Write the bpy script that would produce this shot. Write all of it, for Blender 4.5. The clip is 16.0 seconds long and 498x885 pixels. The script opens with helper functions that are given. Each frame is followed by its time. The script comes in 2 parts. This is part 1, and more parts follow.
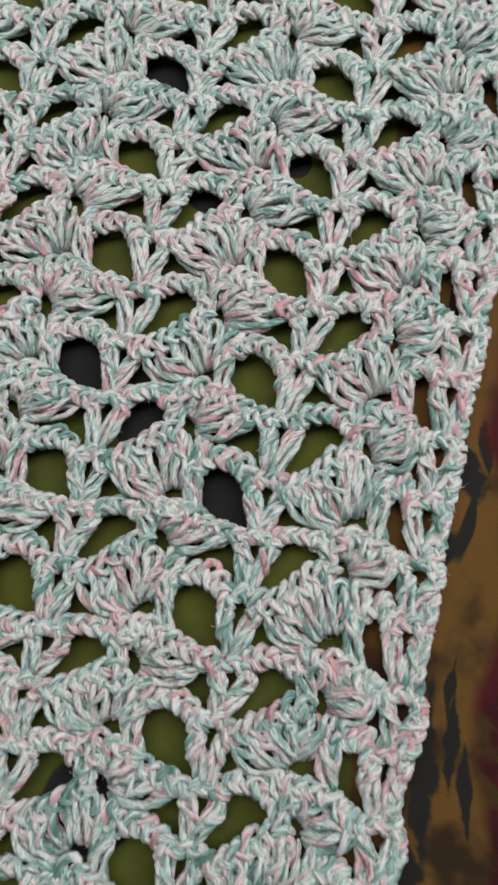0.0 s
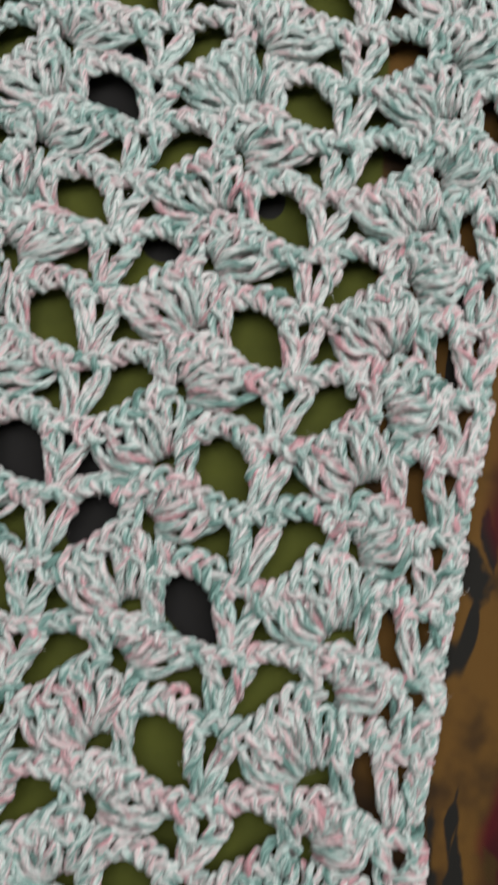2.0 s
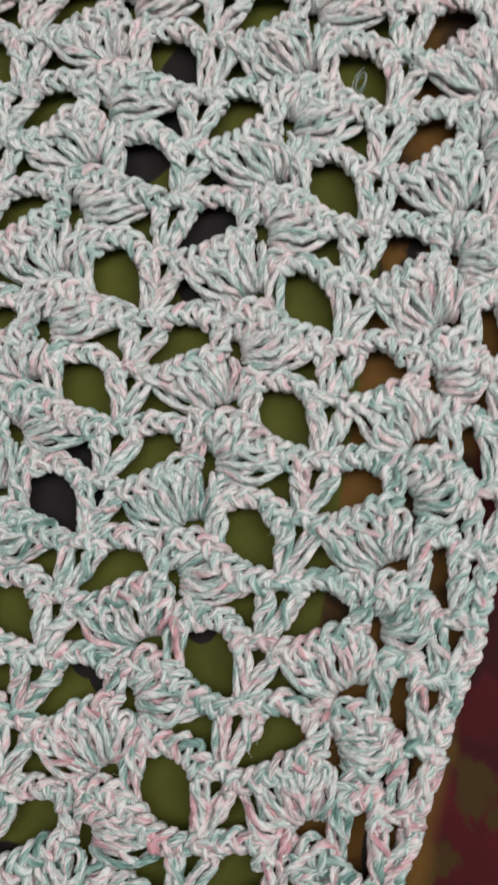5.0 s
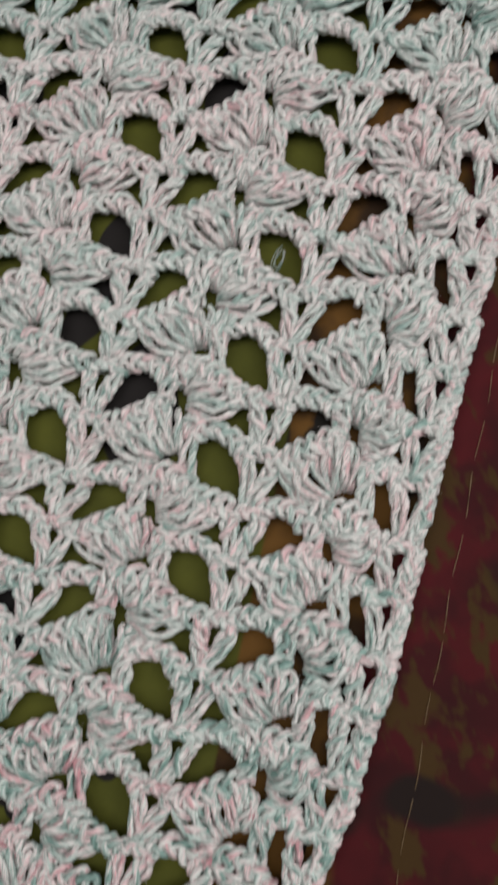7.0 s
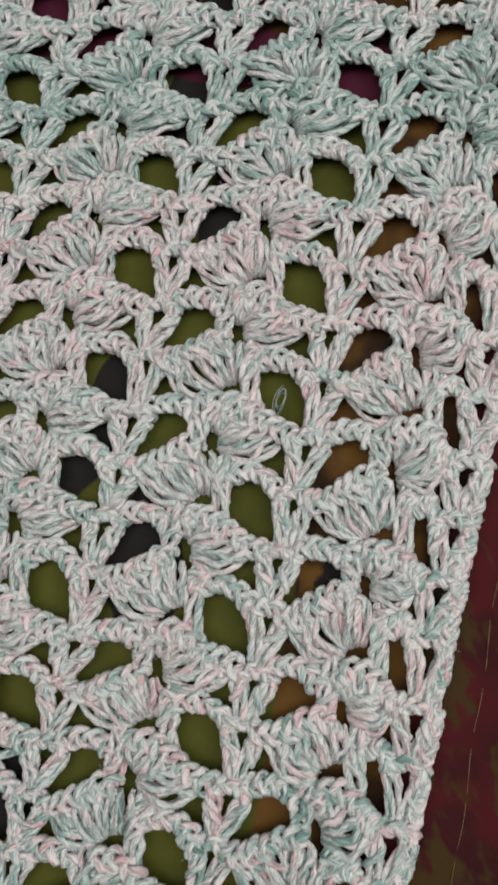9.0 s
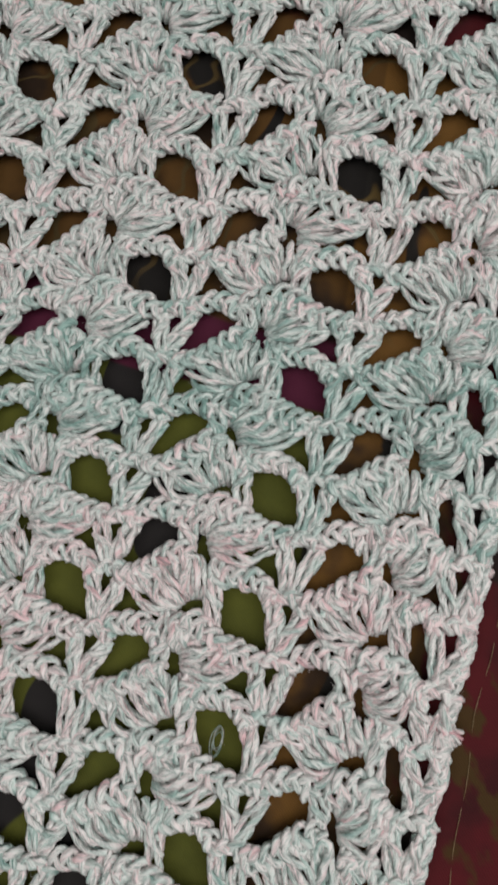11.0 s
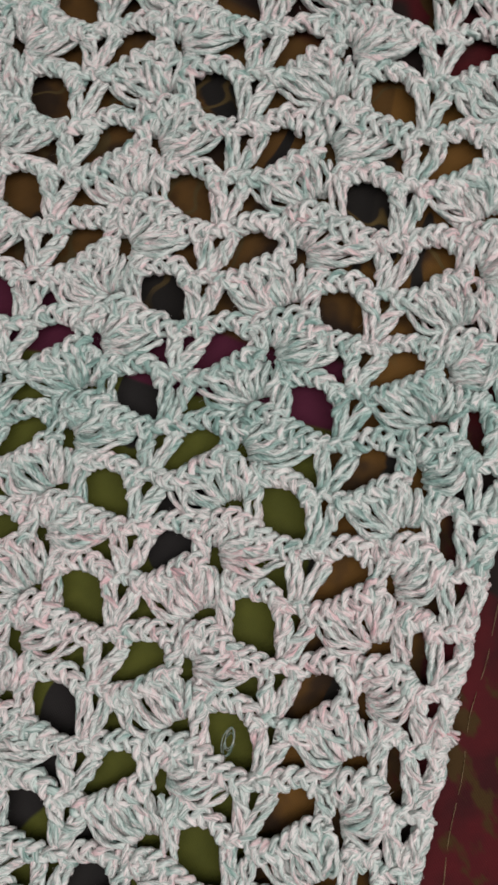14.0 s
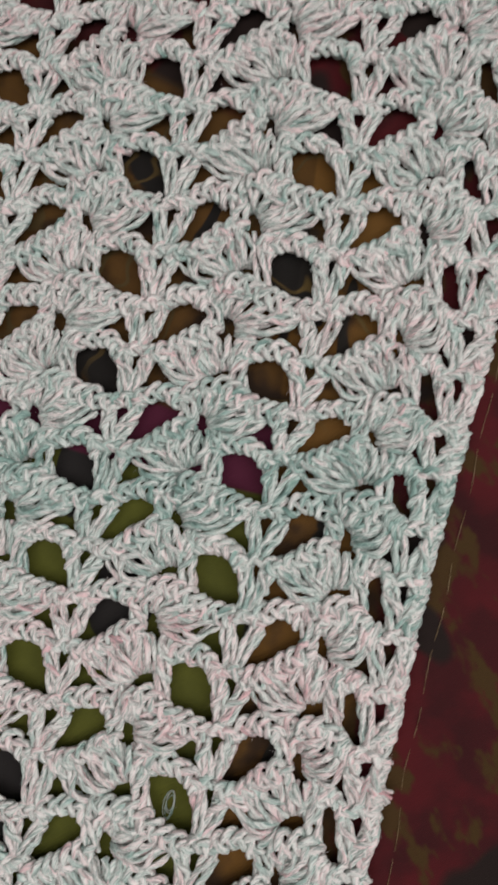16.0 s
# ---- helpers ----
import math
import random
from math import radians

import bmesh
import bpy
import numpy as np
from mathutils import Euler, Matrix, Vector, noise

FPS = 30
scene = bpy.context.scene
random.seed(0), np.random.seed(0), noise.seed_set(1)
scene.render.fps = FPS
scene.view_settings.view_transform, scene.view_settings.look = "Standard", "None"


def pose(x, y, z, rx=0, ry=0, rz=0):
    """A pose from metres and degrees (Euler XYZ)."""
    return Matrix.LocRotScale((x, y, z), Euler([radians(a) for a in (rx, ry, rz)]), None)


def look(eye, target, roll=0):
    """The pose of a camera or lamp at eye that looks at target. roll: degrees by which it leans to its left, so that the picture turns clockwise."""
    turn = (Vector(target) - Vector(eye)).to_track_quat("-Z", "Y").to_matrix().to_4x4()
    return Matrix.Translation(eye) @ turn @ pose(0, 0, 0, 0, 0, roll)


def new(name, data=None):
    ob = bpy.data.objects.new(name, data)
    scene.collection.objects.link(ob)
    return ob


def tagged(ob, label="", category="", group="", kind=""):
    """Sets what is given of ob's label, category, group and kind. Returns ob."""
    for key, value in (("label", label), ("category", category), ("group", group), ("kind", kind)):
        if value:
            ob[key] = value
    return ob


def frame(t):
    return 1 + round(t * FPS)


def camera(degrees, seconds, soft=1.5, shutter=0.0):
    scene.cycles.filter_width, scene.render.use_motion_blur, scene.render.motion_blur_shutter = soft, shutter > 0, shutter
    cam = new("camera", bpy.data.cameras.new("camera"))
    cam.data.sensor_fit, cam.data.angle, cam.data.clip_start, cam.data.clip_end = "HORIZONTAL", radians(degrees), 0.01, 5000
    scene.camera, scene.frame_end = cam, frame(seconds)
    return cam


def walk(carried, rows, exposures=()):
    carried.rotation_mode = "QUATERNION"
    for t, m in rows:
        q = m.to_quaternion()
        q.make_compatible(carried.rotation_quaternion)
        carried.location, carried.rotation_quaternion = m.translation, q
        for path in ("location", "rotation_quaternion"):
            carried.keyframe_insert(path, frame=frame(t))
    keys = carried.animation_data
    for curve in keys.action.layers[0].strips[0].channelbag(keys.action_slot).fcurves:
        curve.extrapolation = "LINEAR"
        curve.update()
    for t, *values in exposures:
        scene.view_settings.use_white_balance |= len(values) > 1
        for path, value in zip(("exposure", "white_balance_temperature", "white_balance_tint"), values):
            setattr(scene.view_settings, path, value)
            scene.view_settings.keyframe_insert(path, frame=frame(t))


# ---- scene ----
# ---------------------------------------------------------------- camera
cam = camera(36.0, 16.0, 3.0, 0.5)
PATH = [
    (0, 0.01421, -0.22015, 0.15846, 12.719, 2.793, 11.050),
    (0.5, 0.00772, -0.21167, 0.14775, 10.886, 1.740, 10.940),
    (1, 0.00744, -0.21405, 0.14289, 10.392, 1.139, 9.767),
    (1.5, 0.00774, -0.21117, 0.14190, 10.403, 1.936, 9.555),
    (2, 0.00947, -0.18942, 0.14130, 9.317, 1.353, 9.631),
    (2.5, 0.01297, -0.16764, 0.14138, 10.047, 2.171, 10.663),
    (3, 0.00562, -0.15768, 0.14243, 9.136, 0.948, 11.665),
    (3.5, 0.00763, -0.15300, 0.14099, 9.032, 3.431, 11.647),
    (4, 0.00801, -0.14134, 0.13928, 8.373, 2.397, 11.558),
    (4.5, 0.01590, -0.11792, 0.13830, 8.510, 4.575, 13.324),
    (4.7, 0.01597, -0.10920, 0.14169, 9.117, 4.782, 14.260),
    (6.8, 0.03143, -0.07252, 0.16366, 9.371, 5.871, 18.504),
    (7, 0.03379, -0.06313, 0.16413, 9.643, 6.812, 17.846),
    (7.5, 0.02961, -0.03934, 0.16761, 9.403, 7.257, 15.683),
    (8, 0.02183, -0.03525, 0.16744, 8.687, 4.850, 15.454),
    (8.2, 0.02566, -0.03696, 0.16713, 8.550, 6.471, 15.386),
    (10.3, 0.02712, 0.01461, 0.15764, 9.822, 9.042, 16.627),
    (10.5, 0.02049, 0.02519, 0.16235, 8.864, 7.475, 16.398),
    (11, 0.01397, 0.04593, 0.16501, 7.651, 6.625, 15.693),
    (11.5, 0.00486, 0.05162, 0.16331, 6.713, 5.603, 15.166),
    (12, 0.00491, 0.05456, 0.16177, 6.046, 5.564, 14.570),
    (12.5, 0.00545, 0.05614, 0.17065, 6.682, 6.409, 17.206),
    (13, 0.00237, 0.04984, 0.17411, 6.465, 5.440, 18.113),
    (13.5, 0.00155, 0.04890, 0.17481, 6.281, 5.086, 17.386),
    (14, 0.00475, 0.05278, 0.17444, 5.570, 4.779, 15.929),
    (14.5, 0.00768, 0.05398, 0.17204, 5.193, 5.252, 14.738),
    (15, 0.01038, 0.06467, 0.17256, 5.086, 6.019, 13.974),
    (15.5, 0.01532, 0.06792, 0.17328, 4.553, 6.497, 14.003),
    (16, 0.01989, 0.07147, 0.17897, 5.758, 5.911, 14.161),
]
LOOKS = [(0.0, -0.06, 6480, 8.0), (4.7, -0.14, 6630, 11.5), (6.8, -0.34, 6850, 16.5), (10.3, -0.34, 6780, 15.0), (14.5, -0.32, 6850, 17.0), (16.0, -0.34, 6930, 18.0)]
walk(cam, [(t, pose(*p)) for t, *p in PATH], LOOKS)

# ---------------------------------------------------------------- light
world = bpy.data.worlds.new("room_air")
world.use_nodes = True
world.node_tree.nodes["Background"].inputs[0].default_value = (0.80, 0.90, 1.0, 1)
world.node_tree.nodes["Background"].inputs[1].default_value = 0.16
scene.world = world


def area_lamp(name, eye, target, size, length, watts, colour):
    data = bpy.data.lights.new(name, "AREA")
    data.shape, data.size, data.size_y, data.energy, data.color = "RECTANGLE", size, length, watts, colour
    ob = new(name, data)
    ob.matrix_world = look(eye, target)
    return ob


# an added long light above the shawl, beyond its edge; no such lamp known
area_lamp("stand_in_light", (0.19, 0.05, 0.64), (0.03, -0.02, 0), 0.36, 1.3, 7.5, (1.0, 0.98, 0.975))

# ---------------------------------------------------------------- materials


class Nodes:
    """A short hand for node trees."""

    def __init__(self, name):
        self.mat = bpy.data.materials.new(name)
        self.mat.use_nodes = True
        self.tree = self.mat.node_tree
        self.bsdf = self.tree.nodes["Principled BSDF"]

    def add(self, kind, **props):
        n = self.tree.nodes.new(kind)
        for k, v in props.items():
            setattr(n, k, v)
        return n

    def put(self, socket, v):
        if isinstance(v, bpy.types.NodeSocket):
            self.tree.links.new(v, socket)
        else:
            socket.default_value = v

    def math(self, op, a, b=0.0, c=0.0):
        n = self.add("ShaderNodeMath", operation=op)
        for s, v in zip(n.inputs, (a, b, c)):
            self.put(s, v)
        return n.outputs[0]

    def xyz(self, x, y, z=0.0):
        n = self.add("ShaderNodeCombineXYZ")
        for s, v in zip(n.inputs, (x, y, z)):
            self.put(s, v)
        return n.outputs[0]

    def split(self, v):
        n = self.add("ShaderNodeSeparateXYZ")
        self.put(n.inputs[0], v)
        return n.outputs

    def noise(self, vec, scale, detail=2.0, rough=0.5):
        n = self.add("ShaderNodeTexNoise")
        self.put(n.inputs["Vector"], vec)
        n.inputs["Scale"].default_value, n.inputs["Detail"].default_value, n.inputs["Roughness"].default_value = scale, detail, rough
        return n.outputs["Fac"]

    def ramp(self, fac, stops, mode="LINEAR"):
        n = self.add("ShaderNodeValToRGB")
        n.color_ramp.interpolation = mode
        while len(n.color_ramp.elements) < len(stops):
            n.color_ramp.elements.new(0.5)
        for e, (p, c) in zip(n.color_ramp.elements, stops):
            e.position, e.color = p, (*c, 1) if len(c) == 3 else c
        self.put(n.inputs[0], fac)
        return n.outputs[0]

    def mix(self, fac, a, b, blend="MIX"):
        n = self.add("ShaderNodeMix", data_type="RGBA", blend_type=blend)
        self.put(n.inputs[0], fac)
        self.put(n.inputs[6], a)
        self.put(n.inputs[7], b)
        return n.outputs[2]

    def step(self, v, edge, soft):
        """0 below the edge, 1 above it."""
        n = self.add("ShaderNodeMapRange", interpolation_type="SMOOTHSTEP")
        self.put(n.inputs[0], v)
        self.put(n.inputs[1], edge - soft)
        self.put(n.inputs[2], edge + soft)
        return n.outputs[0]

    def bump(self, height, strength, distance):
        n = self.add("ShaderNodeBump")
        n.inputs["Strength"].default_value, n.inputs["Distance"].default_value = strength, distance
        self.put(n.inputs["Height"], height)
        self.put(self.bsdf.inputs["Normal"], n.outputs[0])


def yarn_material():
    """Variegated cotton yarn: three plies in pink, mint, white and grey teal that wind round each other."""
    k = Nodes("variegated_yarn")
    uv = k.add("ShaderNodeUVMap", uv_map="yarn").outputs[0]
    u, v, _ = k.split(uv)
    dye = k.add("ShaderNodeAttribute", attribute_name="dye").outputs["Fac"]
    vivid = k.add("ShaderNodeAttribute", attribute_name="vivid").outputs["Fac"]
    phase = k.math("MULTIPLY", v, 3.0)
    ply = k.math("FLOOR", phase)
    thread = k.math("MULTIPLY_ADD", u, 0.34, phase)
    tone = k.noise(k.xyz(k.math("MULTIPLY", u, 0.12), k.math("MULTIPLY", thread, 0.85), 0.0), 1.0, 1.0, 0.5)
    fleck = k.noise(k.xyz(k.math("MULTIPLY", u, 0.22), k.math("MULTIPLY", thread, 2.6), 5.0), 1.0, 2.0, 0.6)
    tone = k.math("MULTIPLY_ADD", k.math("SUBTRACT", tone, 0.5), 0.50, k.math("MULTIPLY_ADD", k.math("SUBTRACT", fleck, 0.5), 0.36, 0.5))
    length = k.noise(k.xyz(k.math("MULTIPLY", u, 0.045), 0.0, 11.0), 1.0, 1.0, 0.5)
    tone = k.math("MULTIPLY_ADD", k.math("SUBTRACT", length, 0.5), 0.75, tone)
    tone = k.math("ADD", k.math("MULTIPLY_ADD", k.math("SUBTRACT", tone, 0.5), vivid, 0.5), dye)
    colour = k.ramp(tone, [(0.24, (0.12, 0.26, 0.225)), (0.35, (0.33, 0.53, 0.485)), (0.43, (0.68, 0.795, 0.755)), (0.51, (0.86, 0.85, 0.83)),
                           (0.60, (0.84, 0.65, 0.66)), (0.70, (0.70, 0.35, 0.39))])
    # fine fibres that run along the strand, with painted shade in their grooves
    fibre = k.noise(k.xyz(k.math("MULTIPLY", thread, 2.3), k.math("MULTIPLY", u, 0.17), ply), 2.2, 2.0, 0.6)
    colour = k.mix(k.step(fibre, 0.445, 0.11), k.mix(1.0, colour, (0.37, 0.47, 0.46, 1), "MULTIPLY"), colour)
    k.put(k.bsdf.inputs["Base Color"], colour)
    k.bsdf.inputs["Roughness"].default_value = 0.5
    k.bsdf.inputs["Specular IOR Level"].default_value = 0.5
    k.bsdf.inputs["Sheen Weight"].default_value = 0.25
    k.bsdf.inputs["Sheen Roughness"].default_value = 0.5
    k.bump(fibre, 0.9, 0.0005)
    return k.mat


# dark printed blots on the olive field: middle and half sizes, in millimetres
BLOTS = [(-43, 66, 6, 12), (-40, -14, 7, 20), (-38, -97, 9, 11), (-40, -178, 10, 11), (-25, 42, 8, 12), (-21, -43, 8, 14), (-24, -180, 9, 13),
         (-3, -199, 7, 7), (-18, -262, 10, 13), (-17, -123, 3, 3), (-22, -130, 3, 3), (-17, -132, 3.4, 3), (-2, -117, 3.8, 3.8), (-76, -60, 9, 20), (-80, 20, 8, 15)]

# black strokes on the brown band
STROKES = [(47, -184, 3.5, 6), (50.5, -178, 1.5, 5), (46, -246, 3, 15), (51, -238, 1.8, 9), (54.5, -246, 1.5, 7), (49, -228, 1.2, 6), (44, -262, 4, 6), (20, 62, 4, 13), (20, 13, 2.5, 12), (20, -36, 2.5, 9), (0, 128, 10, 13), (-43, 94, 8, 11), (-44, 148, 9, 9)]


def cloth_material():
    """Printed cotton: an olive field with dark blots, a plum line, a brown band with black strokes, and maroon with gold scrolls."""
    k = Nodes("printed_cotton")
    pos = k.add("ShaderNodeTexCoord").outputs["Object"]
    mm = k.add("ShaderNodeVectorMath", operation="SCALE")
    k.put(mm.inputs[0], pos)
    mm.inputs["Scale"].default_value = 1000.0
    x, y, z = k.split(mm.outputs[0])
    wob = k.math("MULTIPLY", k.math("SUBTRACT", k.noise(mm.outputs[0], 0.03, 1.0), 0.5), 8.0)
    xs, ys = k.math("ADD", x, wob), k.math("ADD", y, wob)
    blot = k.noise(k.xyz(k.math("MULTIPLY", x, 1.0), k.math("MULTIPLY", y, 0.62), 3.1), 0.055, 1.0, 0.5)
    green = k.mix(k.noise(mm.outputs[0], 0.06, 5.0, 0.65), (0.036, 0.043, 0.007, 1), (0.135, 0.150, 0.021, 1))

    def near(spots, rough, pointed=False, ragged=3.0):
        """Below 1 inside any of the spots, with uneven outlines."""
        least = None
        for bx, by, rx, ry in spots:
            ex = k.math("MULTIPLY", k.math("SUBTRACT", k.math("ADD", x, wob), bx), 1.0 / rx)
            ey = k.math("MULTIPLY", k.math("SUBTRACT", k.math("SUBTRACT", y, wob), by), 1.0 / ry)
            if pointed:
                r = k.math("ADD", k.math("ABSOLUTE", k.math("MULTIPLY_ADD", ey, 0.35, ex)), k.math("ABSOLUTE", ey))
            else:
                r = k.math("ADD", k.math("MULTIPLY", ex, ex), k.math("MULTIPLY", ey, ey))
            least = r if least is None else k.math("MINIMUM", least, r)
        return k.math("ADD", least, k.math("MULTIPLY", k.math("SUBTRACT", rough, 0.5), ragged))

    dark = near(BLOTS, blot)
    green = k.mix(k.step(dark, 1.0, 0.08), (0.017, 0.016, 0.016, 1), green)
    stroke = k.noise(k.xyz(k.math("MULTIPLY", x, 1.0), k.math("MULTIPLY", y, 0.3), 9.0), 0.11, 1.0, 0.5)
    line = k.math("ABSOLUTE", k.math("SUBTRACT", k.noise(mm.outputs[0], 0.05, 1.5), 0.5))
    brown = k.mix(k.step(k.noise(mm.outputs[0], 0.06, 3.0), 0.44, 0.09), (0.034, 0.018, 0.008, 1), (0.150, 0.074, 0.015, 1))
    black = near(STROKES, k.noise(k.xyz(x, y, 2.0), 0.3, 2.0), True, 1.3)
    brown = k.mix(k.step(black, 1.15, 0.22), (0.016, 0.015, 0.013, 1), brown)
    brown = k.mix(k.step(stroke, 0.66, 0.012), brown, (0.016, 0.015, 0.013, 1))
    brown = k.mix(k.math("MAXIMUM", k.step(line, 0.010, 0.006), k.math("SUBTRACT", 1.0, k.step(y, 95.0, 6.0))), (0.13, 0.09, 0.03, 1), brown)
    scroll = k.noise(k.xyz(k.math("ADD", x, k.math("MULTIPLY", y, 0.5)), k.math("MULTIPLY", y, 0.7), 21.0), 0.12, 3.0, 0.55)
    maroon = k.mix(k.noise(mm.outputs[0], 0.05, 3.0), (0.017, 0.003, 0.004, 1), (0.070, 0.006, 0.009, 1))
    patch = k.noise(k.xyz(x, y, 55.0), 0.07, 3.0)
    maroon = k.mix(k.step(patch, 0.50, 0.09), maroon, k.mix(1.0, maroon, (1.7, 1.2, 1.3, 1), "MULTIPLY"))
    maroon = k.mix(k.step(scroll, 0.55, 0.05), maroon, (0.056, 0.030, 0.007, 1))
    maroon = k.mix(k.step(k.noise(k.xyz(x, y, 40.0), 0.045, 1.0), 0.59, 0.03), maroon, (0.014, 0.008, 0.007, 1))
    plum = (0.084, 0.011, 0.033, 1)
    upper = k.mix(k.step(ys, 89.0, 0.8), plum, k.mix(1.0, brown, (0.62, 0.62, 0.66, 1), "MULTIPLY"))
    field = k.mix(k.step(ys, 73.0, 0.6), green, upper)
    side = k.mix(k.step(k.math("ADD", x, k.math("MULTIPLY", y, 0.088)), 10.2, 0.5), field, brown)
    far = k.math("ADD", k.math("ADD", xs, k.math("MULTIPLY", y, 0.085)), k.math("MULTIPLY", wob, 1.5))
    end = k.math("ADD", k.math("ADD", y, k.math("MULTIPLY", x, 0.2)), wob)
    colour = k.mix(k.math("MAXIMUM", k.step(far, 37.0, 2.0), k.step(end, 160.5, 2.5)), side, maroon)
    # weave
    w1 = k.math("SINE", k.math("MULTIPLY", k.math("ADD", x, y), 8.6))
    w2 = k.math("SINE", k.math("MULTIPLY", k.math("SUBTRACT", x, y), 7.4))
    weave = k.math("ADD", w1, w2)
    colour = k.mix(k.math("MULTIPLY_ADD", w1, 0.12, 0.14), colour, (0.008, 0.008, 0.006, 1))
    k.put(k.bsdf.inputs["Base Color"], colour)
    k.bsdf.inputs["Roughness"].default_value = 0.8
    k.bsdf.inputs["Specular IOR Level"].default_value = 0.2
    k.bump(weave, 0.25, 0.0001)
    return k.mat


def plaster_material():
    k = Nodes("wall_paint")
    pos = k.add("ShaderNodeTexCoord").outputs["Object"]
    k.put(k.bsdf.inputs["Base Color"], k.mix(k.noise(pos, 3.0, 4.0), (0.55, 0.52, 0.47, 1), (0.66, 0.63, 0.58, 1)))
    k.bsdf.inputs["Roughness"].default_value = 0.85
    k.bump(k.noise(pos, 90.0, 3.0), 0.2, 0.002)
    return k.mat


YARN, CLOTH, PLASTER = yarn_material(), cloth_material(), plaster_material()

# ---------------------------------------------------------------- structure: the room and the cloth


def box(name, lo, hi, material, label):
    bm = bmesh.new()
    bmesh.ops.create_cube(bm, size=1.0)
    for v in bm.verts:
        v.co = Vector([l + (c + 0.5) * (h - l) for c, l, h in zip(v.co, lo, hi)])
    mesh = bpy.data.meshes.new(name)
    bm.to_mesh(mesh)
    bm.free()
    mesh.materials.append(material)
    return tagged(new(name, mesh), label, kind="structure")


ROOM = 1.6
box("wall_north", (-ROOM, ROOM, -0.5), (ROOM, ROOM + 0.1, 1.9), PLASTER, "plain painted wall")
box("wall_south", (-ROOM, -ROOM - 0.1, -0.5), (ROOM, -ROOM, 1.9), PLASTER, "plain painted wall")
box("wall_east", (ROOM, -ROOM, -0.5), (ROOM + 0.1, ROOM, 1.9), PLASTER, "plain painted wall")
box("wall_west", (-ROOM - 0.1, -ROOM, -0.5), (-ROOM, ROOM, 1.9), PLASTER, "plain painted wall")
box("ceiling", (-ROOM, -ROOM, 1.9), (ROOM, ROOM, 2.0), PLASTER, "plain painted ceiling")


def cloth_height(x, y):
    """Gentle waves of the cloth, metres."""
    far = max(0.0, x - 0.05)
    return -0.0046 + 0.0012 * noise.noise(Vector((x * 14, y * 9, 2.0))) + 0.0035 * noise.noise(Vector((x * 9, y * 14, 7.0))) * min(1.0, far * 25)


def cloth():
    n, m = 120, 150
    xs = [-0.14 + 0.28 * i / n for i in range(n + 1)]
    ys = [-0.33 + 0.61 * i / m for i in range(m + 1)]
    xs = [-1.59, -0.8, -0.3] + xs + [0.3, 0.8, 1.59]
    ys = [-1.59, -0.9, -0.5] + ys + [0.5, 0.9, 1.59]
    verts = [(x, y, cloth_height(x, y)) for y in ys for x in xs]
    w = len(xs)
    faces = [(j * w + i, j * w + i + 1, (j + 1) * w + i + 1, (j + 1) * w + i) for j in range(len(ys) - 1) for i in range(w - 1)]
    mesh = bpy.data.meshes.new("printed_cloth")
    mesh.from_pydata(verts, [], faces)
    for p in mesh.polygons:
        p.use_smooth = True
    mesh.materials.append(CLOTH)
    return tagged(new("ground", mesh), "printed cotton cloth in olive, brown and maroon, spread flat", kind="structure")


ground = cloth()

# ---------------------------------------------------------------- the crochet shawl
# Two rows of stitches repeat along a column (j); columns of fans (c) stand side by side. Lengths in millimetres.
ROW_SHIFT_X = [1.6, 2.6, -0.5, 1.3, -0.8, -0.3, -1.2, -1.2, -1.6, -1.0, -1.1, -0.6, -0.3, 1.1, 1.3, 1.5, 1.2, 0.8, 0.8, -0.2, 0.1, -0.7, -0.4, -1.3, -0.5, -1.0, -0.3, -0.8, -0.2, -0.3, 0.5, 0.9, 0.4, 1.4, 0.2, 0.0]
ROW_SHIFT_Y = [1.8, 1.1, 0, -0.8, -2.5, 0, -3.1, -0.2, 0.2, 0.6, 0.7, 1.4, 0.7, 0.6, 0.4, 0, 0, -1.4, -1, 0, -0.8, -0.5, 0.4, 0.3, 1.1, 0.9, 1.0, 0, 0.7, -1.2, -1.4, -1.7, 0.3, -0.4, 0.5, 0]
FIRST = -11
# how far the hand-made columns wander from the even pattern, row pair by row pair, in millimetres
DRIFT_PAIRS = range(-10, 8)
INNER_X = [0.2, 0.0, -0.2, 0.1, -0.2, -1.1, -0.9, -1.1, -0.4, 0.0, 0.0, 0.0, -1.0, -0.3, -1.3, -1.4, -2.2, -2.9]
INNER_Y = [-1.5, -1.2, -1.2, -3.4, -1.4, -0.6, -1.9, -2.1, -1.9, -0.5, -2.0, -1.5, -1.9, -2.3, -0.7, -3.0, -2.0, -3.0]
OUTER_X = [0.3, -0.6, -1.0, -0.6, 0.2, 0.2, 0.1, 0.5, 0.0, 0.0, 0.8, 0.0, 0.0, 0.2, 0.8, 0.2, -0.2, -1.8]
OUTER_Y = [-1.6, -0.6, -0.7, -1.2, -0.7, -0.7, -0.7, -0.3, -0.8, -1.2, -0.4, -1.0, 0.6, 0.7, 0.6, 0.1, 0.1, -1.2]


def drift(c, j):
    inner = np.interp(j, DRIFT_PAIRS, INNER_X), np.interp(j, DRIFT_PAIRS, INNER_Y)
    outer = np.interp(j, DRIFT_PAIRS, OUTER_X), np.interp(j, DRIFT_PAIRS, OUTER_Y)
    f, g = np.clip(c + 1, 0, 1), np.clip(-1 - c, 0, 1)
    return [(1 - f) * a + f * b + g * (e - a) for a, b, e in zip(inner, outer, (-1.6, -6.5))]


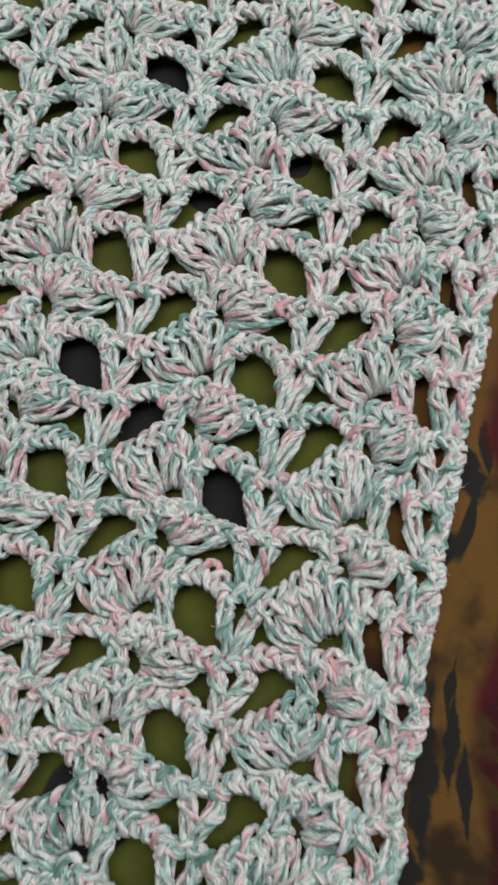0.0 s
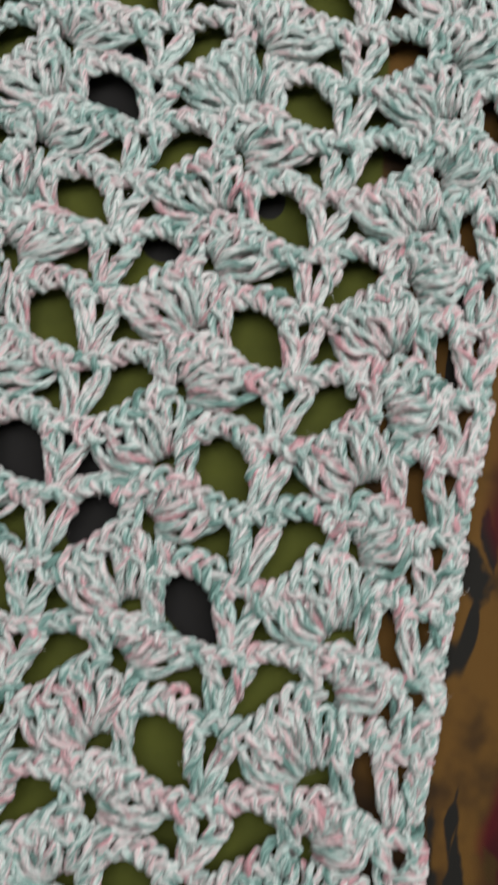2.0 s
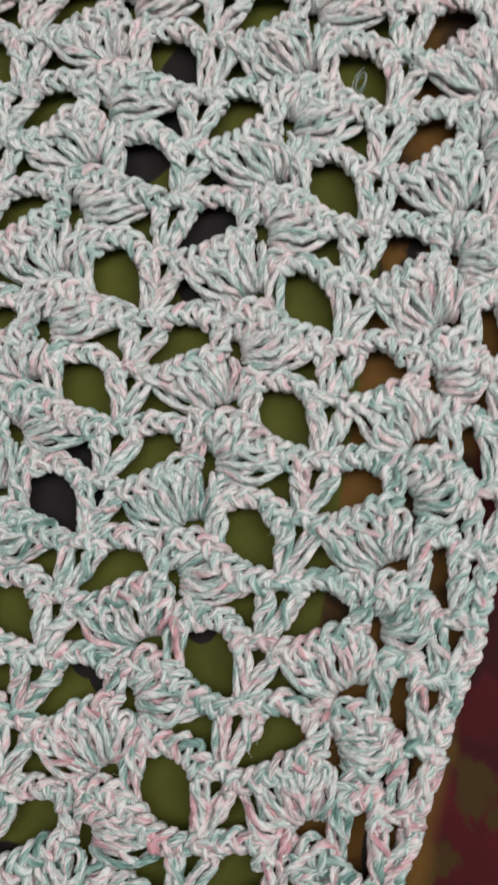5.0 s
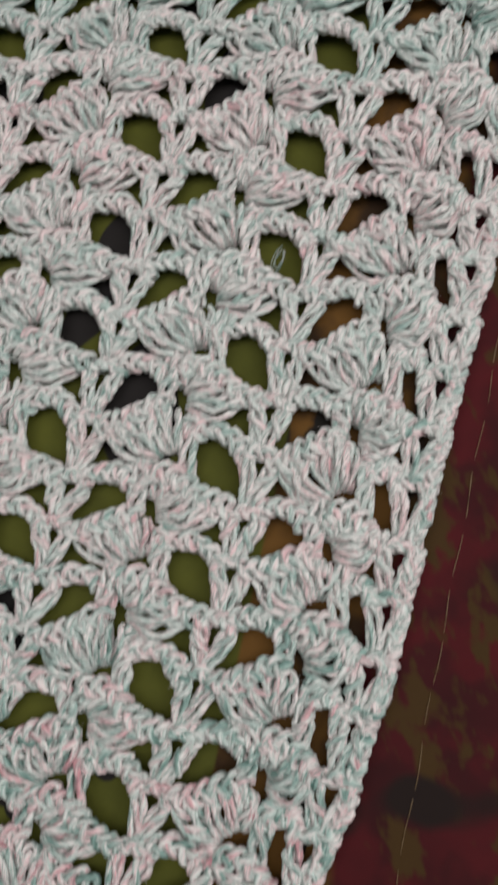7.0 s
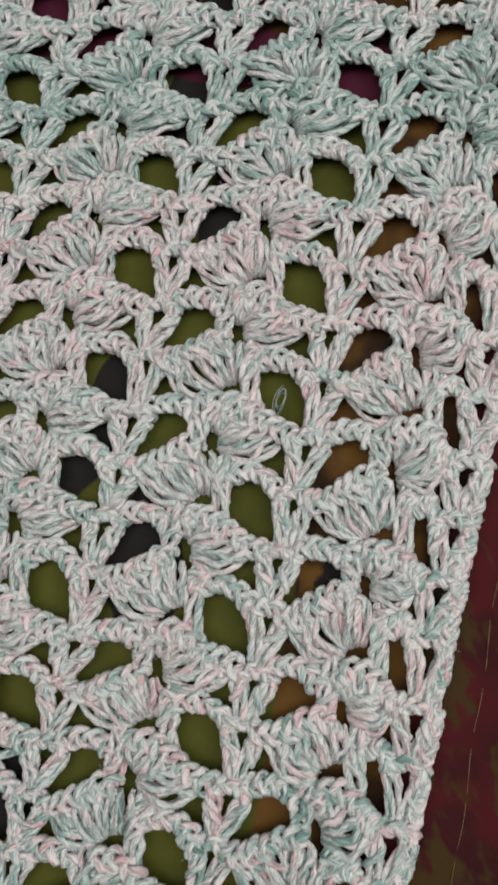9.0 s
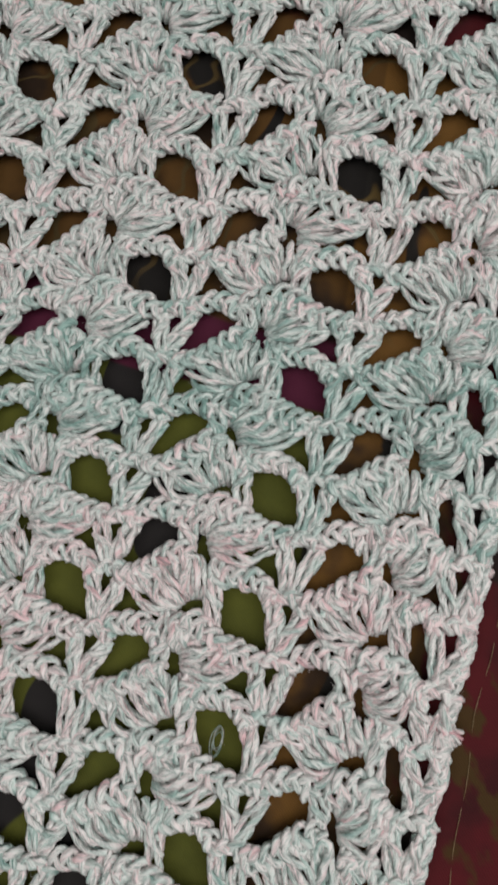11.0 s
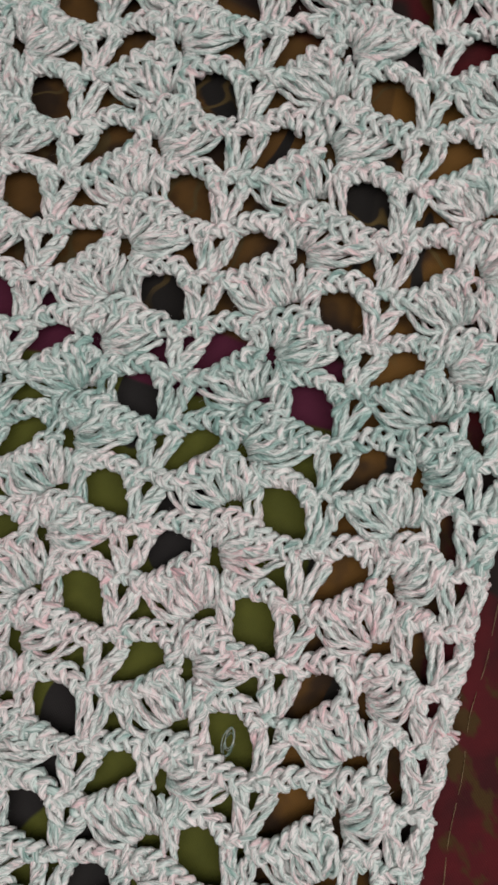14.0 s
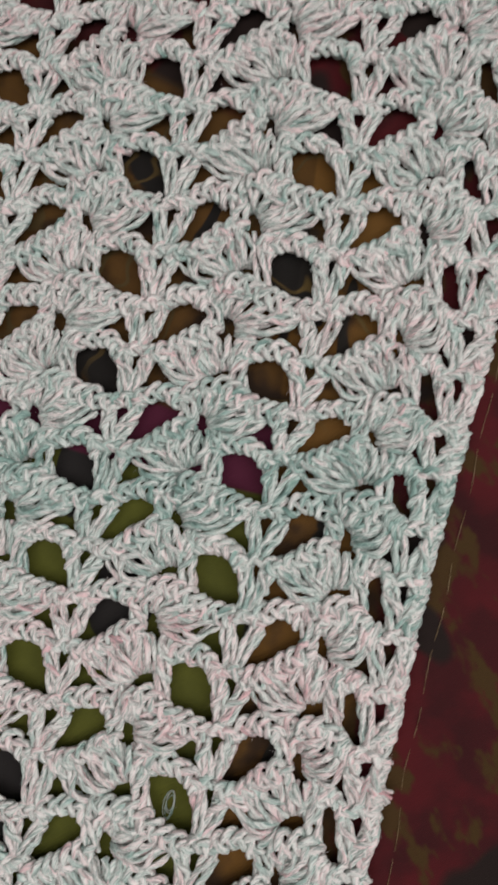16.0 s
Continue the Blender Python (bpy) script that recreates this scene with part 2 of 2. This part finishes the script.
def lattice(c, j):
    """The middle of the round hole beside fan column c, row pair j, for any c and j between."""
    k = np.clip(2 * (j - FIRST), 0, len(ROW_SHIFT_X) - 1)
    sx, sy = np.interp(k, range(len(ROW_SHIFT_X)), ROW_SHIFT_X), np.interp(k, range(len(ROW_SHIFT_Y)), ROW_SHIFT_Y)
    x = -0.21 + 39.41 * c - 0.697 * j - 0.0248 * j ** 2 + 0.0094 * j ** 3 + 0.092 * c * j + sx + drift(c, j)[0]
    y = 1.03 + 3.53 * c + 24.75 * j + 0.0384 * j ** 2 + 0.004 * j ** 3 + 0.357 * c * j + sy + drift(c, j)[1]
    return x, y


def place(c, j, pts):
    """Cell points (x, y, z in mm) of cell c, j to the world, in metres."""
    p = np.asarray(pts, float)
    dx, dy = p[:, 0].copy(), p[:, 1]
    if c == EDGE:
        dx = np.where(dx > -11, np.interp(dx, (-11, -5, 5, 12.5), (-11, -5.0, -1.4, 7.0 + 0.28 * max(0, j))) + 0.35 * np.maximum(0, -6 - j - dy / 24.75) * np.clip((dx + 11) / 16, 0, 1), dx)
    a = (dx * 24.75 + dy * 0.697) / (39.41 * 24.75 + 0.697 * 3.53)
    b = (dy - 3.53 * a) / 24.75
    x, y = lattice(c + 1 + a, j + b)
    return np.stack([x, y, p[:, 2] - 2.6], 1) / 1000


EDGE, COLUMNS, PAIRS = 0, range(-3, 1), range(-13, 9)
RING, PLIES = 9, 3
LOBE = np.array([1.10, 1.10, 0.70] * PLIES)
HAIR_ROOTS = []
rng = np.random.default_rng(7)


class Strands:
    """Yarn strands gathered into one mesh."""

    def __init__(self):
        self.verts, self.faces, self.uv, self.dye, self.count = [], [], [], [], 0

    def add(self, pts, radius, steps, dye=(0.0, 1.0), taper=0.6):
        """A round strand through pts (metres)."""
        p = np.asarray(pts, float)
        q = np.vstack([2 * p[0] - p[1], p, 2 * p[-1] - p[-2]])
        s = np.linspace(0, len(p) - 1, steps + 1)
        i = np.minimum(s.astype(int), len(p) - 2)
        f = (s - i)[:, None]
        a, b, c, d = q[i], q[i + 1], q[i + 2], q[i + 3]
        path = 0.5 * (2 * b + (c - a) * f + (2 * a - 5 * b + 4 * c - d) * f ** 2 + (3 * b - a - 3 * c + d) * f ** 3)
        tan = np.gradient(path, axis=0)
        tan /= np.linalg.norm(tan, axis=1)[:, None] + 1e-12
        side = np.cross(tan, (0.13, 0.07, 1.0))
        side /= np.linalg.norm(side, axis=1)[:, None] + 1e-12
        up = np.cross(side, tan)
        r = np.full(steps + 1, radius)
        r[0] *= taper
        r[-1] *= taper
        r *= 1 + 0.10 * rng.standard_normal(steps + 1)
        run = np.concatenate([[0], np.cumsum(np.linalg.norm(np.diff(path, axis=0), axis=1))]) * 1000
        ang = np.arange(RING)[None] * 2 * math.pi / RING + (run * 0.30 + rng.uniform(0, 6.28))[:, None]
        rr = (r[:, None] * LOBE[None])[:, :, None]
        ring = path[:, None] + rr * (np.cos(ang)[:, :, None] * side[:, None] + np.sin(ang)[:, :, None] * up[:, None])
        k = rng.integers(1, steps)
        HAIR_ROOTS.append((path[k] + up[k] * radius * 0.8, side[k], tan[k]))
        length = np.concatenate([[0], np.cumsum(np.linalg.norm(np.diff(path, axis=0), axis=1))]) * 1000 + rng.uniform(0, 900)
        n = steps * RING
        row, col = np.divmod(np.arange(n), RING)
        nxt = (col + 1) % RING
        quads = np.stack([row * RING + col, row * RING + nxt, (row + 1) * RING + nxt, (row + 1) * RING + col], 1) + self.count
        u0, u1 = length[row], length[row + 1]
        v0, v1 = col / RING, (col + 1) / RING
        self.uv.append(np.stack([u0, v0, u0, v1, u1, v1, u1, v0], 1).reshape(-1))
        self.verts.append(ring.reshape(-1, 3))
        self.faces.append(quads)
        self.dye.append(np.tile(dye, ((steps + 1) * RING, 1)))
        self.count += (steps + 1) * RING

    def mesh(self, name, material):
        v, f = np.concatenate(self.verts), np.concatenate(self.faces)
        me = bpy.data.meshes.new(name)
        me.vertices.add(len(v))
        me.vertices.foreach_set("co", v.reshape(-1))
        me.loops.add(f.size)
        me.loops.foreach_set("vertex_index", f.reshape(-1).astype(np.int32))
        me.polygons.add(len(f))
        me.polygons.foreach_set("loop_start", np.arange(0, f.size, 4, dtype=np.int32))
        me.polygons.foreach_set("use_smooth", np.ones(len(f), bool))
        layer = me.uv_layers.new(name="yarn")
        layer.data.foreach_set("uv", np.concatenate(self.uv))
        dyes = np.concatenate(self.dye)
        for k, attribute in enumerate(("dye", "vivid")):
            me.attributes.new(attribute, "FLOAT", "POINT").data.foreach_set("value", np.ascontiguousarray(dyes[:, k]))
        me.update(calc_edges=True)
        me.materials.append(material)
        return me


def resample(p, n):
    """n points at even steps along a smooth line through p."""
    p = np.asarray(p, float)
    q = np.vstack([2 * p[0] - p[1], p, 2 * p[-1] - p[-2]])
    s = np.linspace(0, len(p) - 1, 12 * len(p))
    i = np.minimum(s.astype(int), len(p) - 2)
    f = (s - i)[:, None]
    a, b, c, d = q[i], q[i + 1], q[i + 2], q[i + 3]
    path = 0.5 * (2 * b + (c - a) * f + (2 * a - 5 * b + 4 * c - d) * f ** 2 + (3 * b - a - 3 * c + d) * f ** 3)
    l = np.concatenate([[0], np.cumsum(np.linalg.norm(np.diff(path, axis=0), axis=1))])
    t = np.linspace(0, l[-1], n)
    return np.stack([np.interp(t, l, path[:, k]) for k in range(path.shape[1])], 1), l[-1]


def sideways(path):
    t = np.gradient(path[:, :2], axis=0)
    t /= np.linalg.norm(t, axis=1)[:, None] + 1e-9
    return np.stack([t[:, 1], -t[:, 0]], 1)


def braid(c, j, line, dye, width=1.6, radius=0.84, lift=1.05):
    """A row of chain stitches along line: three strands plaited."""
    out = Strands()
    _, length = resample(line, 4)
    n = max(6, int(length / 0.8))
    path, _ = resample(line, n)
    nrm = sideways(path)
    wave = np.interp(np.arange(n), np.arange(0, n + 4, 4), rng.uniform(0.75, 1.2, len(np.arange(0, n + 4, 4))))
    turn = np.linspace(0, length / 8.4, n) * 2 * math.pi * rng.uniform(0.9, 1.1) + rng.uniform(0, 6.28)
    for k in range(3):
        a = turn + k * 2 * math.pi / 3
        w = wave * width * np.sin(a) + 0.16 * rng.standard_normal(n)
        pts = np.column_stack([path[:, :2] + nrm * w[:, None], path[:, 2] + lift * 0.75 * np.sin(2 * a + 0.5) + 0.12 * rng.standard_normal(n)])
        out.add(place(c, j, pts), radius / 1000 * rng.uniform(0.86, 1.1), n + n // 2, dye)
    return out


def post(c, j, line, dye, foot=0.45, head=1.0, width=1.2, radius=0.76, strands=3, turns=0.35, wrap=0.6):
    """A tall stitch along line: strands side by side that twist a little, and the loop wound round its upper half."""
    out = Strands()
    n = 7
    path, length = resample(line, n)
    nrm = sideways(path)
    f = np.linspace(0, 1, n)
    spread = width * (foot + (head - foot) * np.sin(np.minimum(f * 1.3, 1.0) * math.pi / 2))
    start = rng.uniform(-0.5, 0.5) + math.pi / 2
    way = rng.choice((-1, 1))
    for k in range(strands):
        a = start + way * turns * 2 * math.pi * f + k * 2 * math.pi / strands
        pts = np.column_stack([path[:, :2] + nrm * (spread * np.cos(a))[:, None], path[:, 2] + 0.55 * spread * np.sin(a)])
        pts += 0.17 * rng.standard_normal(pts.shape)
        out.add(place(c, j, pts), radius / 1000 * rng.uniform(0.86, 1.1), 11, dye)
    if rng.random() < wrap:
        m = 6
        g = np.linspace(0.45, 0.85, m) + rng.uniform(-0.1, 0.08)
        a = np.linspace(-0.1, math.pi + 0.1, m)
        base = np.stack([np.interp(g, f, path[:, q]) for q in range(3)], 1)
        nn = np.stack([np.interp(g, f, nrm[:, q]) for q in range(2)], 1)
        pts = np.column_stack([base[:, :2] + nn * (way * 1.7 * np.cos(a))[:, None], base[:, 2] + 1.25 * np.sin(a)])
        out.add(place(c, j, pts), radius / 1000 * 0.95, 9, dye)
    return out


def jig(p, d=0.5):
    return np.asarray(p, float) + rng.uniform(-d, d, len(p))


def head_loop(c, j, foot, tip, z, dye, out):
    """The loop at the head of a tall stitch, a teardrop that closes round the next one."""
    way = tip - foot
    size = np.linalg.norm(way)
    way, nrm = way / size, np.array([way[1], -way[0]]) / size
    skew = rng.uniform(-1.0, 1.0)
    pts = []
    for f, w, h in ((0.62, -0.6, 0.2), (0.78, -1.4, 1.0), (0.98, -1.3, 1.2), (1.10, 0.1, 0.9), (1.0, 1.4, 1.2), (0.80, 1.3, 1.0), (0.64, 0.7, 0.2)):
        p = foot + way * size * f + nrm * (w * rng.uniform(0.75, 1.2) + skew * (f - 0.5))
        pts.append((*p, z + h + rng.uniform(-0.15, 0.15)))
    out.add(place(c, j, pts), rng.uniform(0.00070, 0.00082), 14, dye)


def fan(c, j, feet, tips, bows, line, dye):
    """A shell: the chain edge along the tips, and the tall stitches that spread from round a small hole."""
    edge = piece("shell", braid(c, j, line, dye, width=2.1, lift=1.1), shawl)
    last = None
    for foot, tip, bow in zip(feet, tips, bows):
        tip, a0 = jig(tip, 0.7), jig(foot, 0.3)
        way = (tip - a0) / np.linalg.norm(tip - a0)
        mid = (a0 + tip) / 2 + np.array([way[1], -way[0]]) * (bow + rng.uniform(-0.5, 0.5))
        z = rng.uniform(-0.4, 0.4)
        stitch = post(c, j, [(*a0, 0.1), (*(a0 * 0.7 + mid * 0.3), 2.2 + z), (*mid, 3.2 + z), (*tip, 2.5 + z)], dye,
                      foot=0.5, head=1.25, width=1.6, radius=0.72, strands=4, turns=rng.uniform(0.1, 0.4), wrap=0.5)
        if rng.random() < 0.6:
            head_loop(c, j, a0, tip, 2.4 + z, dye, stitch)
        here = np.array([(*a0, 0.2), (*(a0 * 0.6 + mid * 0.4), 1.7), (*mid, 2.1), (*tip, 1.9)])
        if last is not None:
            for f in (0.36, 0.68):
                stitch.add(place(c, j, last * (1 - f) + here * f + 0.15 * rng.standard_normal(here.shape)), rng.uniform(0.00070, 0.00082), 10, dye)
        last = here
        piece("stitch", stitch, edge)


def vee(c, j, foot, left, right, dye):
    """A V of two tall stitches out of one foot, and the short chain across its top."""
    top = [(left[0] - 1.0, left[1] - 0.4, 2.2), ((left[0] + right[0]) / 2, max(left[1], right[1]) + 1.6, 2.9), (right[0] + 1.0, right[1] - 0.2, 2.2)]
    head = piece("v_stitch", braid(c, j, top, dye, width=1.2), shawl)
    for tip, s in ((left, -1), (right, 1)):
        tip, f = jig(tip, 0.3), np.array(foot, float)
        mid = (f + tip) / 2 + (s * 0.1, 0)
        piece("stitch", post(c, j, [(f[0] + s * 0.9, f[1] + 0.1, 1.2), (*(f * 0.7 + mid * 0.3 + (s * 0.25, 0)), 2.5), (*mid, 2.8), (*tip, 2.5)], dye,
              foot=0.75, head=1.0, width=1.3, strands=4, turns=rng.uniform(0.25, 0.5), wrap=0.75), head)


def arch(c, j, line, stem, bridge, dye):
    """A run of chain stitches that spans a hole, and the stitch that carries its end."""
    ob = piece("chain_arch", braid(c, j, line, dye, width=1.85, radius=0.86), shawl)
    piece("stitch", post(c, j, stem, dye, foot=0.9, head=1.0, width=1.6, strands=4, turns=0.4, wrap=0.7), ob)
    piece("stitch", post(c, j, [(*jig(p[:2], 0.4), p[2]) for p in bridge], dye, foot=0.9, head=1.0, width=1.5, strands=4, turns=0.3, wrap=0.5), ob)


def z_line(pts, z=2.6):
    return [(*jig(p, 0.4), z + rng.uniform(-0.3, 0.3)) for p in pts]


# the shell that leans to one side: where its stitches start round the small hole, where they end, and how they bow
LEFT_FEET = [(-14.5, -2.6), (-14.0, -1.4), (-13.2, -0.3), (-12.2, 0.6), (-11.0, 1.0)]
LEFT_TIPS = [(-25.3, 1.8), (-22.6, 3.9), (-19.5, 7.2), (-16.1, 9.4), (-12.9, 9.3)]
LEFT_BOWS = [-2.0, -0.8, -0.1, 0.3, 0.4]
LEFT_EDGE = [(-29.4, 2.0), (-26.0, 2.2), (-22.2, 4.8), (-18.9, 8.1), (-16.3, 10.2), (-13.8, 9.8)]
LEFT_ARCH = [(-8.8, 4.4), (-5.7, 6.6), (-2.0, 7.8), (1.6, 7.3), (4.2, 5.6), (5.8, 3.2)]
LEFT_STEM = [(-5.4, -5.2, 1.8), (-6.5, -1.6, 2.7), (-7.5, 2.2, 3.0), (-8.2, 6.0, 2.7)]
# the shell that leans the other way
RIGHT_FEET = [(-13.7, 14.9), (-12.4, 14.6), (-11.3, 13.6), (-10.9, 12.3), (-10.6, 11.0)]
RIGHT_TIPS = [(-13.6, 19.4), (-9.8, 20.5), (-5.8, 19.0), (-2.4, 17.2), (1.4, 16.4)]
RIGHT_BOWS = [-0.2, -0.3, 0.1, 0.6, 2.0]
RIGHT_EDGE = [(-14.8, 18.8), (-12.4, 20.8), (-9.0, 20.9), (-5.4, 19.3), (-2.2, 18.0), (1.6, 17.2), (5.4, 17.0)]
RIGHT_ARCH = [(-28.8, 15.2), (-26.4, 16.6), (-23.2, 18.0), (-19.8, 17.8), (-17.4, 15.8)]
RIGHT_STEM = [(-14.9, 9.8, 1.6), (-15.6, 12.2, 2.6), (-15.9, 14.6, 2.9), (-17.2, 17.0, 2.5)]
LEFT_BRIDGE = [(-8.4, 4.6, 1.6), (-8.2, 6.6, 2.6), (-7.8, 8.4, 2.6), (-7.2, 10.4, 1.8)]
RIGHT_BRIDGE = [(-16.8, 16.2, 1.8), (-16.9, 18.2, 2.7), (-16.6, 20.2, 2.6), (-16.0, 22.2, 1.7)]

shawl = tagged(new("crochet_shawl"), "openwork crochet shawl in pink, mint and white cotton yarn, lying flat", "shawl")
shawl.empty_display_size = 0.02



def piece(name, strands, under, label=""):
    ob = new(name, strands.mesh(name, YARN))
    ob.parent = under
    return tagged(ob, label)


def row_dye(j, half):
    """How far a row leans to teal (below 0) or pink (above 0), as the dye runs along the yarn."""
    k = 2 * j + half
    teal = -0.072 * math.exp(-((k - 5.4) / 1.7) ** 2)
    vivid = 0.66 + 0.74 / (1 + math.exp((k + 8) * 0.5))
    teal += -0.013 - 0.008 / (1 + math.exp((k + 8) * 0.5))
    return teal + 0.016 * math.sin(k * 0.9) + 0.012 * math.sin(k * 0.37 + 1), vivid


for c in COLUMNS:
    for j in PAIRS:
        d0, d1 = row_dye(j, 0), row_dye(j, 1)
        fan(c, j, LEFT_FEET, LEFT_TIPS, LEFT_BOWS, z_line(LEFT_EDGE, 3.5), d0)
        arch(c, j, z_line(LEFT_ARCH), LEFT_STEM, LEFT_BRIDGE, d0)
        vee(c, j, (8.8, -6.0), (5.2, 4.8), (11.9, 5.0), d0)
        fan(c, j, RIGHT_FEET, RIGHT_TIPS, RIGHT_BOWS, z_line(RIGHT_EDGE, 3.5), d1)
        arch(c, j, z_line(RIGHT_ARCH), RIGHT_STEM, RIGHT_BRIDGE, d1)
        vee(c, j, (8.2, 6.6), (4.7, 16.2), (11.9, 16.8), d1)
        if c == EDGE:
            for y0, d in ((-6.4, d0), (6.0, d1)):
                piece("edge_chain", braid(c, j, z_line([(10.9, y0), (11.3, y0 + 4), (11.2, y0 + 8.5), (10.9, y0 + 12.8)]), d, width=1.2, radius=0.85), shawl)


# ---------------------------------------------------------------- small things: the cut yarn end, a loose curl, fuzz, the seam
def yarn_tail():
    """A cut end that sticks out past the edge, its plies frayed."""
    base = np.array([0.0432, 0.0160, 0.0004])
    stub = Strands()
    stub.add([base - (0.003, -0.001, 0.001), base, base + (0.0012, -0.0006, 0.0002)], 0.0011, 6, (0.04, 1.0), 0.9)
    tail = piece("yarn_tail", stub, shawl, "short frayed end of pink yarn")
    for k in range(7):
        out, a = Strands(), math.radians(-75 + 13 * k)
        tip = base + np.array([math.cos(a) * 0.0046, math.sin(a) * 0.0046, rng.uniform(-0.0016, 0.0006)])
        out.add([base, base * 0.5 + tip * 0.5 + (0, 0.0003, 0.0005), tip], 0.00048, 7, (0.04, 1.0), 0.8)
        piece("ply", out, tail)


def curl():
    """A thin pulled loop of mint fibre in a hole."""
    out = Strands()
    for k in range(4):
        t = np.linspace(0, 2 * math.pi * rng.uniform(0.7, 1.2), 9) + rng.uniform(0, 6)
        r = 0.0014 + 0.0010 * rng.random()
        cx, cy = 0.0002 + rng.uniform(-0.0006, 0.0006), -0.0002 + rng.uniform(-0.0012, 0.0012)
        out.add(np.column_stack([cx + r * 0.6 * np.cos(t), cy + r * 1.5 * np.sin(t), -0.0008 + 0.0007 * np.sin(t * 1.3)]), 0.00009, 22, (-0.16, 1.0), 0.8)
    return piece("loose_loop", out, shawl, "thin loose loop of mint yarn")


def fuzz():
    """Short hairs that stand off the yarn."""
    verts, faces, uv = [], [], []
    roots = [HAIR_ROOTS[i] for i in rng.permutation(len(HAIR_ROOTS))[:5200]]
    for root, side, tan in roots:
        way = side * rng.normal(0, 1) + tan * rng.normal(0, 1) + np.array([0, 0, abs(rng.normal(0, 0.35))])
        way /= np.linalg.norm(way)
        bend = np.cross(way, (0, 0, 1)) * rng.normal(0, 0.5)
        l, n0 = rng.uniform(0.0008, 0.0021), len(verts)
        for q in range(5):
            f = q / 4
            c = root + way * l * f + bend * l * f * f - np.array([0, 0, 0.0006 * f * f])
            for a in range(3):
                w = 0.000045 * (1 - 0.6 * f)
                verts.append(c + w * np.array([math.cos(a * 2.1), math.sin(a * 2.1), math.sin(a * 4.2)]))
        for q in range(4):
            for a in range(3):
                b = (a + 1) % 3
                faces.append((n0 + q * 3 + a, n0 + q * 3 + b, n0 + q * 3 + 3 + b, n0 + q * 3 + 3 + a))
    mesh = bpy.data.meshes.new("fuzz")
    mesh.from_pydata(verts, [], faces)
    mesh.materials.append(HAIR)
    ob = new("fuzz", mesh)
    ob.parent = shawl
    return tagged(ob, "fine cotton fuzz", kind="stuff")


def plain(name, colour, other, scale, rough):
    k = Nodes(name)
    pos = k.add("ShaderNodeTexCoord").outputs["Object"]
    k.put(k.bsdf.inputs["Base Color"], k.mix(k.noise(pos, scale, 3.0), (*colour, 1), (*other, 1)))
    k.bsdf.inputs["Roughness"].default_value = rough
    return k.mat


HAIR = plain("cotton_fuzz", (0.66, 0.74, 0.72), (0.84, 0.76, 0.76), 260.0, 0.8)
THREAD = plain("gold_thread", (0.10, 0.06, 0.02), (0.30, 0.22, 0.11), 420.0, 0.5)


def seam_stitches():
    """A running stitch of thin thread along the cloth."""
    y = 0.135
    while y > -0.26:
        l = rng.uniform(0.006, 0.012)
        out = Strands()
        pts = []
        for f in np.linspace(0, 1, 6):
            yy = y - l * f
            xx = 0.050 + max(0.0, 0.020 - yy) * 0.085 + 0.0003 * math.sin(yy * 240)
            pts.append((xx, yy, cloth_height(xx, yy) + 0.00002 + 0.00022 * math.sin(f * math.pi)))
        out.add(pts, 0.00007, 8)
        ob = new("seam_stitch", out.mesh("seam_stitch", THREAD))
        ob.parent = ground
        y -= l + rng.uniform(0.0015, 0.004)


yarn_tail()
curl()
fuzz()
seam_stitches()
